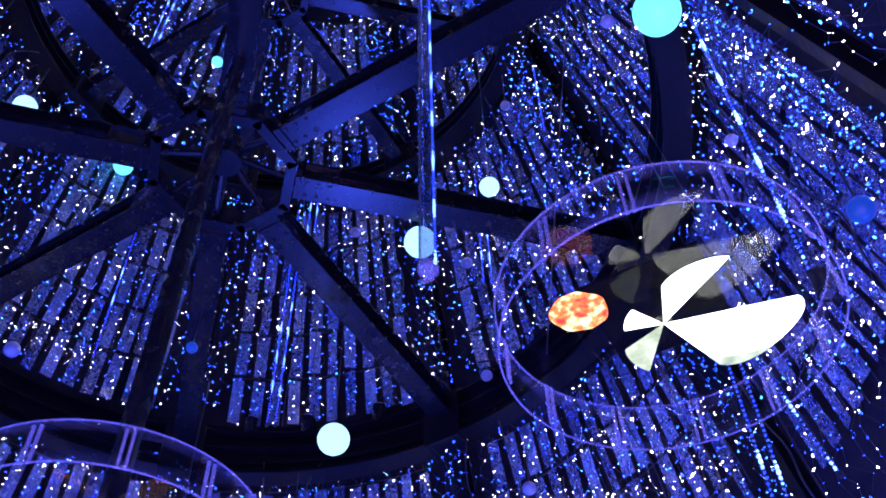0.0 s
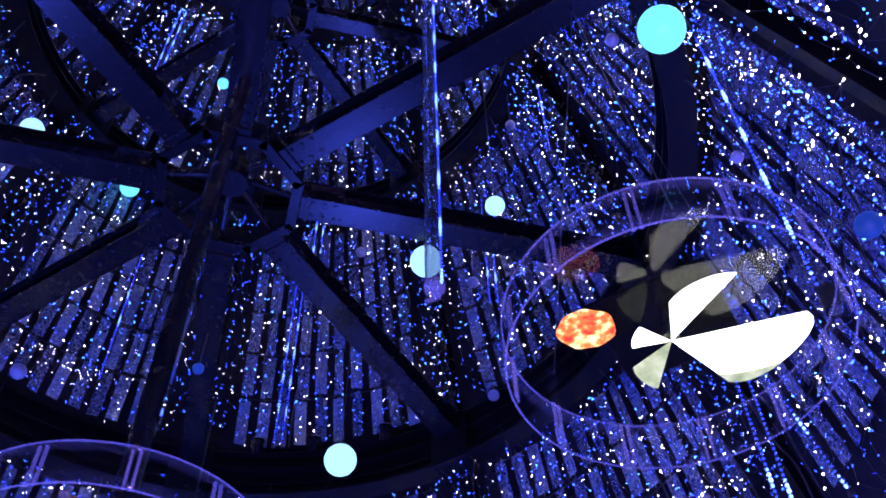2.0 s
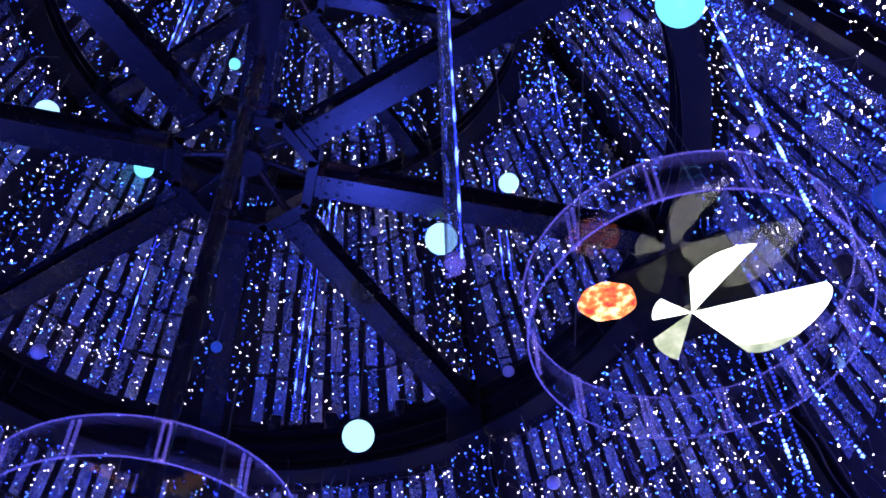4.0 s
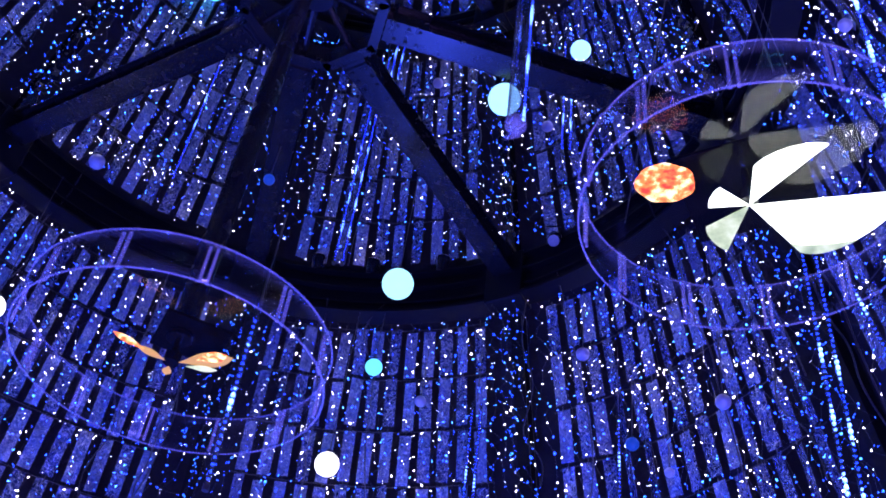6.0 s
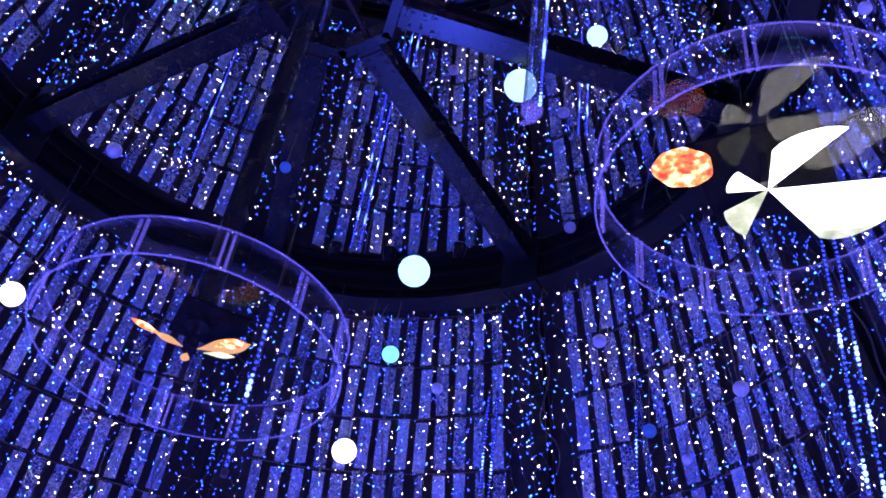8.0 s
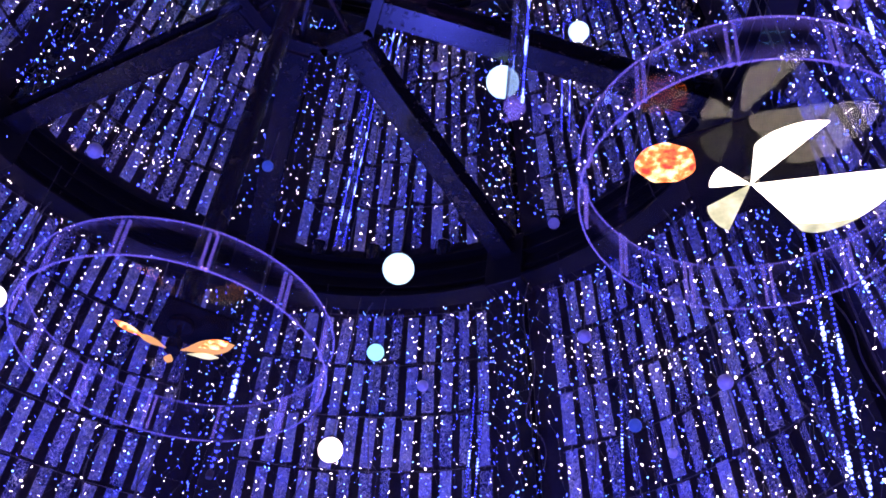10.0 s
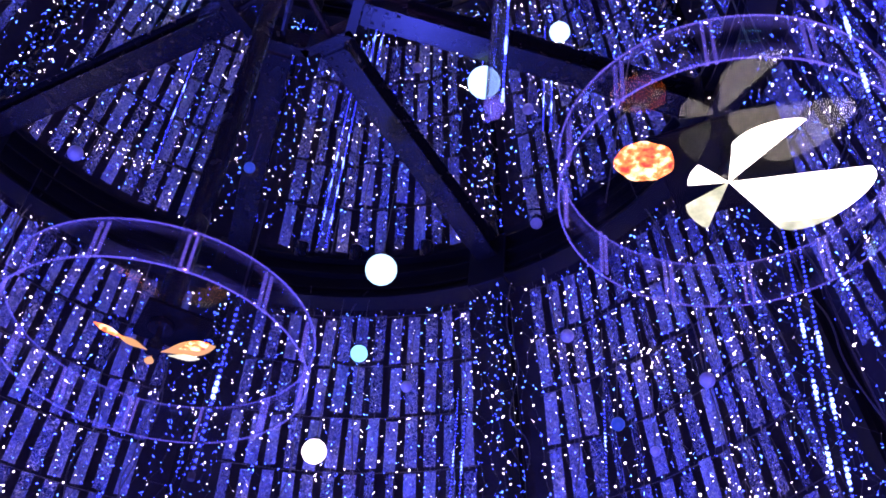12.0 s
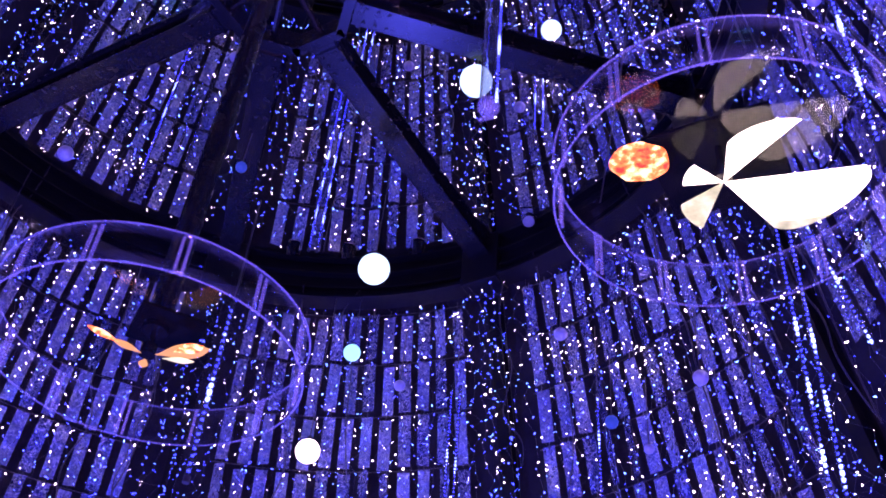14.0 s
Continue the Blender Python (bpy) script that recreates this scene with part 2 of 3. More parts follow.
tagged(part("ground", bm, GROUND), "dark grey paving under the light tree", "ground", kind="structure")

walls = []
for k in range(8):
    low = 0.0
    bm = bmesh.new()
    sheets = []
    for inset in (0.0, -0.05):
        sheets.append([[bm.verts.new(on_wall(k, HALF * (i / 4 - 1), z, inset)) for i in range(9)] for z in (low, ZA - 0.6)])
    (a, b), (c, d) = sheets
    for i in range(8):
        for x, y in ((a, b), (c, d), (a, c), (b, d)):
            bm.faces.new((x[i], x[i + 1], y[i + 1], y[i]))
    for i in (0, 8):
        bm.faces.new((a[i], b[i], d[i], c[i]))
    bmesh.ops.recalc_face_normals(bm, faces=bm.faces)
    wall = part("wall_%d" % (k + 1), bm, MESH_CLOTH)
    tagged(wall, "sloping black wall hung with rows of silver film plates", "wall", kind="structure")
    walls.append(wall)

# ---- steel frame: columns, ring beams, spokes and hub ----
frame_thing = empty("steel_frame", (AX, AY, 0))
tagged(frame_thing, "black steel frame with eight spokes meeting in an octagonal hub", "steel frame")


def frame_part(name, bm, label="", mat=None):
    bmesh.ops.translate(bm, verts=bm.verts, vec=(-AX, -AY, 0))
    return part(name, bm, mat or BLACK_STEEL, frame_thing, label)


bm = bmesh.new()
add_pipe(bm, (0, 0, -0.008), (0, 0, 0.008), 0.012, 6)
bolt_mesh = bpy.data.meshes.new("bolt")
bm.to_mesh(bolt_mesh)
bm.free()
bolt_mesh.materials.append(BLACK_STEEL)


def add_arc(bm, k, z0, z1, inset0, inset1, z_ref, steps=8):
    """A bent bar along wall section k, between two heights and two insets."""
    rows = []
    for i in range(steps + 1):
        turn = bearing(k + i / steps)
        base = Vector((AX, AY, 0))
        r = radius_at(z_ref)
        rows.append([bm.verts.new(base + turn * (r - inset) + Vector((0, 0, z))) for inset, z in ((inset0, z0), (inset1, z0), (inset1, z1), (inset0, z1))])
    for p, q in zip(rows, rows[1:]):
        for i in range(4):
            bm.faces.new((p[i], p[(i + 1) % 4], q[(i + 1) % 4], q[i]))
    bm.faces.new(rows[0])
    bm.faces.new(rows[-1][::-1])
    bmesh.ops.recalc_face_normals(bm, faces=bm.faces)


def ring_level(top, depth, spoke_w, spoke_h, hub_r, drop):
    for k in range(8):
        # ring beam: a deep channel with lips
        def arc(name, z0, z1, inset0, inset1):
            bm = bmesh.new()
            add_arc(bm, k, z0, z1, inset0, inset1, top)
            frame_part(name, bm, mat=RING_STEEL)

        arc("beam_web", top - depth + 0.024, top - 0.024, 0.14, 0.17)
        arc("beam_flange", top - 0.022, top, 0.08, 0.24)
        arc("beam_flange", top - depth, top - depth + 0.022, 0.08, 0.24)
        arc("beam_lip", top - depth * 0.4, top - depth * 0.4 + 0.02, 0.172, 0.225)
        arc("beam_lip", top - depth * 0.72, top - depth * 0.72 + 0.02, 0.172, 0.205)
        # spoke
        n = bearing(k)
        hub = Vector((AX, AY, top - drop))
        bm = bmesh.new()
        end = corner(k, top - drop, 0.22)
        add_h_beam(bm, hub + n * (hub_r + 0.02), end, spoke_w, spoke_h)
        m, length = beam_axes(hub, end)
        add_box(bm, (0.016, spoke_w * 1.05, spoke_h * 1.2), Matrix.Translation(hub + n * (hub_r + 0.06)) @ m)
        for s in (-1, 1):
            add_box(bm, (0.22, 0.02, spoke_h * 0.9), Matrix.Translation(hub + n * (hub_r + 0.16) + Vector((0, 0, 0))) @ m
                    @ Matrix.Translation((0, s * spoke_w * 0.3, 0)))
        spoke = frame_part("spoke", bm)
        for i in range(3):
            for s in (-1, 1):
                if depth > 0.3:
                    p = hub + n * (hub_r + 0.09 + 0.07 * i) + Vector((-n.y, n.x, 0)) * s * spoke_w * 0.3 - Vector((0, 0, spoke_h / 2))
                    ob = new("bolt", bolt_mesh)
                    ob.parent = frame_thing
                    ob.location = p - Vector((AX, AY, 0.006))
        # corner bracket
        bm = bmesh.new()
        m2, _ = beam_axes(hub, end)
        c = corner(k, top - depth / 2, 0.2)
        add_box(bm, (0.2, 0.3, depth * 1.1), Matrix.Translation(c) @ m2, 0.01)
        add_box(bm, (0.34, 0.16, 0.03), Matrix.Translation(c + Vector((0, 0, depth * 0.56)) - n * 0.05) @ m2)
        frame_part("corner_bracket", bm, mat=RING_STEEL)
    # hub: octagon of flat bars, with cross bars within
    for k in range(8):
        bm = bmesh.new()
        hub = Vector((AX, AY, top - drop))
        a, b = (hub + bearing(k + s) * hub_r * 1.06 for s in (-0.5, 0.5))
        m, length = beam_axes(a, b)
        m = Matrix.Translation((a + b) / 2) @ m
        add_box(bm, (length, 0.03, spoke_h), m)
        add_box(bm, (length + 0.03, 0.06, 0.018), m @ Matrix.Translation((0, 0.01, -spoke_h / 2)))
        frame_part("hub_bar", bm)
        bm = bmesh.new()
        add_pipe(bm, hub + bearing(k) * 0.05 + Vector((0, 0, 0.1)), hub + bearing(k) * hub_r * 0.98, 0.022, 8)
        frame_part("hub_brace", bm)
    bm = bmesh.new()
    hub = Vector((AX, AY, top - drop))
    add_pipe(bm, hub + Vector((0, 0, 0.02)), hub + Vector((0, 0, 0.2)), 0.1, 20)
    frame_part("hub_core", bm)


ring_level(ZR - 0.19, 0.40, 0.16, 0.17, 0.41, 0.10)
ring_level(EYE + 7.5, 0.26, 0.12, 0.13, 0.3, 0.12)
ring_level(EYE + 9.9, 0.2, 0.1, 0.1, 0.22, 0.06)
for k in range(8):
    bm = bmesh.new()
    n = bearing(k)
    low = 0.02
    add_h_beam(bm, corner(k, low, 0.06), corner(k, ZR - 0.59, 0.06), 0.09, 0.1, up=n)
    frame_part("column", bm, mat=RING_STEEL)
    bm = bmesh.new()
    add_h_beam(bm, corner(k, ZR - 0.19, 0.1), corner(k, ZA - 1.2, 0.06), 0.1, 0.1, up=n)
    frame_part("mast_leg", bm)

# ---- acrylic drums with spinning-light displays ----
def disc_ring(bm, r0, r1, z0, z1, n=96):
    loops = []
    for r, z in ((r0, z0), (r1, z0), (r1, z1), (r0, z1)):
        loops.append([bm.verts.new((r * math.cos(2 * math.pi * i / n), r * math.sin(2 * math.pi * i / n), z)) for i in range(n)])
    for j in range(4):
        for i in range(n):
            bm.faces.new((loops[j][i], loops[j][(i + 1) % n], loops[(j + 1) % 4][(i + 1) % n], loops[(j + 1) % 4][i]))
    bmesh.ops.recalc_face_normals(bm, faces=bm.faces)


def blade_outline(turn, spread, radius, steps=18, tip=0.0, blunt=0.02):
    """A wedge from the middle with a rounded far end."""
    pts = [(0.0, 0.0)]
    for i in range(steps + 1):
        s = 2 * i / steps - 1
        a = radians(turn + spread / 2 * s)
        r = radius * (1 - tip * s) * (1 - blunt * abs(s) ** 6)
        pts.append((r * math.cos(a), r * math.sin(a)))
    return pts


def leaf_outline(turn, r0, r1, width, steps=10):
    ca, sa = math.cos(radians(turn)), math.sin(radians(turn))
    pts = []
    for side in (1, -1):
        for i in range(steps):
            s = i / steps if side == 1 else 1 - i / steps
            x, y = r0 + (r1 - r0) * s, side * width * math.sin(math.pi * s ** 1.3) * 0.5
            pts.append((x * ca - y * sa, x * sa + y * ca))
    return pts


def add_sheet(bm, pts, z0, z1):
    lo = [bm.verts.new((x, y, z0)) for x, y in pts]
    hi = [bm.verts.new((x, y, z1)) for x, y in pts]
    bm.faces.new(lo)
    bm.faces.new(hi[::-1])
    for i in range(len(pts)):
        bm.faces.new((lo[i], hi[i], hi[(i + 1) % len(pts)], lo[(i + 1) % len(pts)]))
    bmesh.ops.recalc_face_normals(bm, faces=bm.faces)


def drum(place, radius, height, struts, turn, square_turn, hang, plate=0.375, shift=(0.006, 0.04), piped=False):
    """A clear acrylic drum, open below, whose lid carries the motor of a light display."""
    thing = empty("acrylic_drum", place)
    axle = (-0.024, -0.04) if not piped else (0.0, 0.0)
    bm = bmesh.new()
    disc_ring(bm, radius - 0.004, radius, 0.0, height)
    shell = smooth(part("drum_wall", bm, ACRYLIC, thing, "thin clear acrylic wall"))
    for z in (0.0, height):
        bm = bmesh.new()
        disc_ring(bm, radius - 0.005, radius + 0.001, z - 0.0014, z + 0.0014)
        part("rim", bm, ACRYLIC_EDGE, shell, "bright cut edge of the acrylic")
    bm = bmesh.new()
    bmesh.ops.create_cone(bm, cap_ends=True, segments=96, radius1=radius - 0.008, radius2=radius - 0.008, depth=0.005,
                          matrix=Matrix.Translation((0, 0, height - 0.006)))
    part("lid", bm, ACRYLIC, thing, "clear acrylic lid")
    for i in range(struts):
        a = radians(turn + 360 * i / struts)
        bm = bmesh.new()
        for s in (-0.011, 0.011):
            add_box(bm, (0.008, 0.009, height - 0.012), pose(0, 0, height / 2, 0, 0, math.degrees(a)) @ Matrix.Translation((radius - 0.012, s, 0)))
        part("strut", bm, ACRYLIC_STRUT, shell)
    bm = bmesh.new()
    add_box(bm, (plate, plate, 0.012), pose(*shift, height + 0.008, 0, 0, square_turn), 0.004)
    part("backplate", bm, BLACK_FOAM, thing, "matt black square backplate")
    bm = bmesh.new()
    add_pipe(bm, (*axle, 0.032), (*axle, 0.07), 0.026, 20)
    motor = part("motor", bm, BLACK_STEEL, thing)
    bm = bmesh.new()
    add_pipe(bm, (*axle, 0.07), (*axle, height - 0.01), 0.011, 16)
    part("shaft", bm, BLACK_STEEL, motor)
    if piped:
        bm = bmesh.new()
        add_pipe(bm, (0, 0, height - 0.02), Vector(hang) - Vector(place), 0.042, 20)
        part("hanger_pipe", bm, BLACK_STEEL, thing, "black steel pipe up to the spoke")
    else:
        for i in range(3):
            a = 2 * math.pi * i / 3 + 0.4
            bm = bmesh.new()
            add_pipe(bm, (radius * 0.8 * math.cos(a), radius * 0.8 * math.sin(a), height - 0.004), Vector(hang) - Vector(place), 0.0025, 6)
            part("hanger_cord", bm, WIRE, thing, "thin steel cord")
    return thing


drum_a = drum((0.789, 1.970, EYE + 2.018), 0.5, 0.175, 12, 8, 60, (0.85, 2.2, EYE + 4.8))
tagged(drum_a, "clear round acrylic drum with a glowing white and orange light display", "display drum", "acrylic drums")
Z_FAN = 0.02
AXLE = Vector((-0.024, -0.040))


def fan_part(name, outline, mat, label, below=0.0):
    bm = bmesh.new()
    add_sheet(bm, [(AXLE.x + x, AXLE.y + y) for x, y in outline], Z_FAN - below, Z_FAN - below + 0.003)
    part(name, bm, mat, drum_a, label)


def rim_outline(turn, spread, radius, tip, s0, inner, steps=12):
    """The outer band of a blade, from the share s0 of its spread to its trailing edge."""
    outer, inside = [], []
    for i in range(steps + 1):
        s = s0 + (1 - s0) * i / steps
        a = radians(turn + spread / 2 * s)
        r = radius * (1 - tip * s) * (1 - 0.1 * abs(s) ** 6)
        q = r * (1 - (1 - inner) * math.sin(math.pi * 0.5 * i / steps))
        outer.append((r * math.cos(a), r * math.sin(a)))
        inside.append((q * math.cos(a), q * math.sin(a)))
    return outer + inside[:0:-1]


for outline, mat in ((blade_outline(11, 57, 0.352, tip=0.2, blunt=0.1), HOLO_WHITE),
                     (blade_outline(-82, 40, 0.222, tip=-0.32), HOLO_WHITE),
                     (blade_outline(187, 43, 0.114), HOLO_WHITE),
                     (blade_outline(112, 39, 0.172, tip=0.15), HOLO_GREEN)):
    fan_part("light_blade", outline, mat, "glowing blade-shaped picture")
fan_part("blade_shade", rim_outline(11, 57, 0.352, 0.2, 0.1, 0.8), HOLO_GREEN, "pale green edge of the glowing blade", 0.004)
fan_part("light_picture", [(-0.25 + (0.083 + 0.003 * math.sin(5 * a)) * math.cos(a), -0.045 + (0.074 + 0.003 * math.cos(7 * a)) * math.sin(a))
                           for a in [2 * math.pi * i / 48 for i in range(48)]], HOLO_ORANGE, "glowing orange blob of the light display")

drum_b = drum((-0.906, 2.609, EYE + 1.692), 0.5, 0.144, 12, 20, 25, (-0.9, 2.64, EYE + 4.82), 0.22, (0.03, 0.02), True)
tagged(drum_b, "clear round acrylic drum with a small golden light display", "display drum", "acrylic drums")
for turn, r0, r1, width, mat in ((219, 0.02, 0.12, 0.035, HOLO_GOLD), (222, 0.1, 0.21, 0.032, HOLO_ORANGE), (-18, 0.03, 0.22, 0.075, HOLO_GOLD),
                                 (-24, 0.1, 0.21, 0.05, HOLO_ORANGE), (2, 0.05, 0.15, 0.03, HOLO_GREEN), (112, 0.02, 0.075, 0.03, HOLO_GOLD)):
    bm = bmesh.new()
    z = 0.03 - 0.004 * (mat is not HOLO_GOLD)
    add_sheet(bm, leaf_outline(turn, r0, r1, width), z, z + 0.003)
    part("light_petal", bm, mat, drum_b, "glowing golden petal")

# ---- glowing and unlit balls on cords ----
def ball(x, y, z, r, mat, label, group, top):
    thing = empty("hanging_ball", (x, y, z))
    bm = bmesh.new()
    bmesh.ops.create_uvsphere(bm, u_segments=32, v_segments=20, radius=r)
    smooth(part("globe", bm, mat, thing))
    bm = bmesh.new()
    add_pipe(bm, (0, 0, r * 0.93), (0, 0, r * 1.28), r * 0.3, 12, r * 0.24)
    cap = part("cap", bm, RAIL, thing, "black plastic cap")
    bm = bmesh.new()
    add_pipe(bm, (0, 0, r * 1.25), (0.01, 0.01, top), 0.004, 6)
    part("cord", bm, WIRE, cap, "thin black cord")
    return tagged(thing, label, "hanging ball", group)


LIT = "glowing %s plastic ball hanging on a thin cord"
for x, y, z, r, kind, top in ((-0.423, 4.765, 3.946, 0.100, 2, 1.0), (-0.768, 5.834, 3.220, 0.082, 1, 1.3), (-0.580, 5.833, 4.036, 0.061, 0, 0.5),
                              (0.102, 3.845, 4.745, 0.100, 2, 0.4), (0.562, 3.820, 5.300, 0.066, 2, 2.0), (0.771, 1.299, 2.728, 0.073, 0, 1.5),
                              (-2.435, 4.914, 7.066, 0.083, 0, 0.4), (-2.872, 3.978, 6.482, 0.090, 2, 0.6), (-2.945, 5.018, 3.577, 0.079, 1, 1.2),
                              (-1.786, 4.594, 8.324, 0.053, 0, 1.0)):
    ball(x, y, EYE + z, r, (BALL_CYAN, BALL_WHITE, BALL_ICE)[kind], LIT % ("ice-blue", "white", "pale ice-blue")[kind], "glowing balls", top)
for x, y, z, r in ((-1.819, 5.092, 6.297, 0.046), (-0.429, 5.254, 6.598, 0.043), (1.481, 4.475, 3.150, 0.044), (0.815, 5.171, 3.880, 0.044),
                   (-0.216, 5.882, 3.829, 0.040), (-2.736, 4.991, 4.929, 0.056), (0.478, 4.876, 5.759, 0.043), (0.787, 4.063, 6.729, 0.040),
                   (1.105, 2.419, 4.913, 0.037), (1.382, 2.229, 3.460, 0.028), (-1.680, 5.619, 5.651, 0.054),
                   (1.281, 4.928, 2.939, 0.029)):
    ball(x, y, EYE + z, r, FROST, "unlit frosted plastic ball hanging before the film plates", "unlit balls", 0.5)

for x, y, z, r in ((1.468, 1.841, 2.474, 0.045), (1.105, 5.079, 3.190, 0.041), (-1.345, 4.507, 4.475, 0.036)):
    ball(x, y, EYE + z, r, BALL_BLUE, "faintly glowing deep blue plastic ball on a cord", "blue balls", 0.5)

# ---- hanging light tubes ----
def light_tube(x, y, z0, z1, r, twin, every, lit, label, clear=False, bulb=1.0):
    thing = empty("light_tube", (x, y, z0))
    h = z1 - z0
    offs = (-0.03, 0.03) if twin else (0.0,)
    for dx in offs:
        bm = bmesh.new()
        bmesh.ops.create_cone(bm, cap_ends=False, segments=16, radius1=r, radius2=r, depth=h, matrix=Matrix.Translation((dx, 0, h / 2)))
        pipe = smooth(part("tube", bm, ACRYLIC_TUBE, thing, "clear plastic tube"))
        bm = bmesh.new()
        add_pipe(bm, (dx, 0, -0.012), (dx, 0, 0.012), r * 1.15, 12)
        part("end_cap", bm, ACRYLIC_EDGE if clear else RAIL, pipe)
        bm = bmesh.new()
        side = r * 0.75 if clear else 0.0
        add_box(bm, (0.008, 0.004, h - 0.04), Matrix.Translation((dx + side, 0.003, h / 2)))
        part("led_board", bm, RAIL, thing)
        count = int((h - 0.06) / every)
        faint, bright = bmesh.new(), bmesh.new()
        for i in range(count):
            at = i / count
            wave = max(0.0, math.cos(i * every * 2 * math.pi / 0.31 + dx * 20)) ** 2 if lit[0] <= at <= lit[1] else 0.0
            into, size = (bright, bulb * (0.0042 + 0.0032 * wave)) if wave > 0.1 else (faint, bulb * 0.004)
            bmesh.ops.create_icosphere(into, subdivisions=1, radius=size, matrix=Matrix.Translation((dx + side, -0.004, 0.03 + i * every))
                                       @ Matrix.Diagonal((1, 1, 1 + 0.5 * wave, 1)))
        tagged(part("leds", faint, LED_DIM, thing, "row of dim blue light points"), "row of dim blue light points", kind="stuff")
        tagged(part("lit_leds", bright, LED_CYAN, thing), "bright ice-blue light points in short runs", kind="stuff")
    if clear:
        # pale strip modelled for the LED row's reflected line on the tube's other side
        bm = bmesh.new()
        add_box(bm, (0.006, 0.004, h - 0.04), Matrix.Translation((-r * 0.8, 0, h / 2)))
        part("reflection_strip", bm, ACRYLIC_EDGE, thing)
        bm = bmesh.new()
        add_pipe(bm, (0, 0, -0.045), (0, 0, -0.01), r * 0.35, 14, r * 0.8)
        add_pipe(bm, (-r * 0.9, 0, -0.075), (r * 0.5, 0, -0.05), 0.009, 8)
        part("end_hook", bm, ACRYLIC_EDGE, thing, "clear plastic end hook")
    bm = bmesh.new()
    add_pipe(bm, (0, 0, h), (0, 0, h + 0.5), 0.004, 6)
    part("cord", bm, WIRE, thing)
    return tagged(thing, label, "light tube", "light tubes")


def tube_at(az, dist, e0, e1, **more):
    x, y = dist * math.sin(radians(az)), dist * math.cos(radians(az))
    return light_tube(x, y, EYE + dist * math.tan(radians(e0)), EYE + dist * math.tan(radians(e1)), **more)


CHASE = "clear plastic tube with a row of ice-blue light points"
big_tube = tube_at(2.6, 2.2, 49.6, 67.2, r=0.034, twin=False, every=0.02, lit=(0.0, 1.0), label="wide clear acrylic tube with a strip of blue light points", clear=True)
for az, dist, e0, e1, twin, lit in ((-9.8, 5.55, 40.0, 52.5, True, (0.1, 0.5)), (1.8, 5.9, 26.5, 33.4, True, (0.2, 0.6)), (11.4, 5.2, 25.0, 33.3, False, (0.6, 1)),
                                    (-23.4, 5.7, 41.6, 49.5, False, (0.3, 0.7)), (14.7, 4.0, 56.5, 63.0, False, (0.2, 0.8)), (7.3, 4.9, 48.2, 55.5, True, (0.1, 0.5)),
                                    (33.1, 2.5, 44.4, 60.3, False, (0.02, 0.98)), (25.3, 3.6, 24.0, 43.0, True, (0.1, 0.65)), (-28.0, 4.9, 58.5, 62.5, True, (0, 1)),
                                    # the -14.6 tube is added for big_tube's reflection in drum_b's wall
                                    (-8.7, 5.2, 51.0, 53.5, True, (0, 1)), (-14.6, 3.1, 26.0, 36.5, False, (0.4, 0.8))):
    tube_at(az, dist, e0, e1, r=0.011, twin=twin, every=0.028, lit=lit, label=CHASE, bulb=1.35 if dist < 4 else 1.0)

# unlit tubes in loose bundles
def dark_tube(foot, h, r=0.012):
    thing = empty("unlit_tube", foot)
    bm = bmesh.new()
    bmesh.ops.create_cone(bm, cap_ends=False, segments=12, radius1=r, radius2=r, depth=h, matrix=Matrix.Translation((0, 0, h / 2)))
    pipe = smooth(part("tube", bm, ACRYLIC_TUBE, thing, "clear plastic tube"))
    bm = bmesh.new()
    add_box(bm, (0.008, 0.004, h - 0.04), Matrix.Translation((0, 0.003, h / 2)))
    part("led_board", bm, ACRYLIC_EDGE, thing)
    bm = bmesh.new()
    add_pipe(bm, (0, 0, -0.012), (0, 0, 0.012), r * 1.15, 12)
    part("end_cap", bm, RAIL, pipe)
    bm = bmesh.new()
    add_pipe(bm, (0, 0, h), (0, 0, h + 0.5), 0.004, 6)
    part("cord", bm, WIRE, thing)
    tagged(thing, "unlit clear plastic tube hanging in a loose bundle", "light tube", "unlit tubes")


for az, dist, e0, h in ((-18.3, 4.2, 57.6, 1.7), (-17.8, 4.25, 58.3, 1.6), (-17.3, 4.15, 58.8, 1.8), (-16.8, 4.3, 57.9, 1.6), (-16.3, 4.2, 59.2, 1.5)):
    dark_tube((dist * math.sin(radians(az)), dist * math.cos(radians(az)), EYE + dist * math.tan(radians(e0))), h)
for deg, z, h in ((115.2, 5.45, 1.1), (117.3, 5.55, 1.2), (119.6, 5.42, 1.0), (121.8, 5.5, 1.1)):
    dark_tube(on_wall(0, radians(deg - FIRST) - HALF, EYE + z, 0.3), h)

# one tube hangs askew before the plates
low, high = Vector((1.667, 2.964, EYE + 2.30)), Vector((1.466, 2.94, EYE + 3.03))
askew = light_tube(0, 0, 0, (high - low).length, r=0.011, twin=False, every=0.024, lit=(0.0, 1.0), label="slanting clear plastic tube with a row of light points")
askew.matrix_basis = Matrix.Translation(low) @ (high - low).to_track_quat("Z", "Y").to_matrix().to_4x4()

x, y = 2.5 * math.sin(radians(33.6)), 2.5 * math.cos(radians(33.6))
canister = empty("cable_canister", (x, y, EYE + 2.34))
bm = bmesh.new()
add_pipe(bm, (0, 0, 0), (0, 0, 0.1), 0.032, 20)
part("can", bm, RAIL, canister)
bm = bmesh.new()
disc_ring(bm, 0.026, 0.034, -0.006, 0.004, 24)
part("collar", bm, BLACK_STEEL, canister)
tagged(canister, "short black plastic canister under a hanging light tube", "canister")

# ---- fairy lights: strings of light points before the walls ----
rng = random.Random(5)


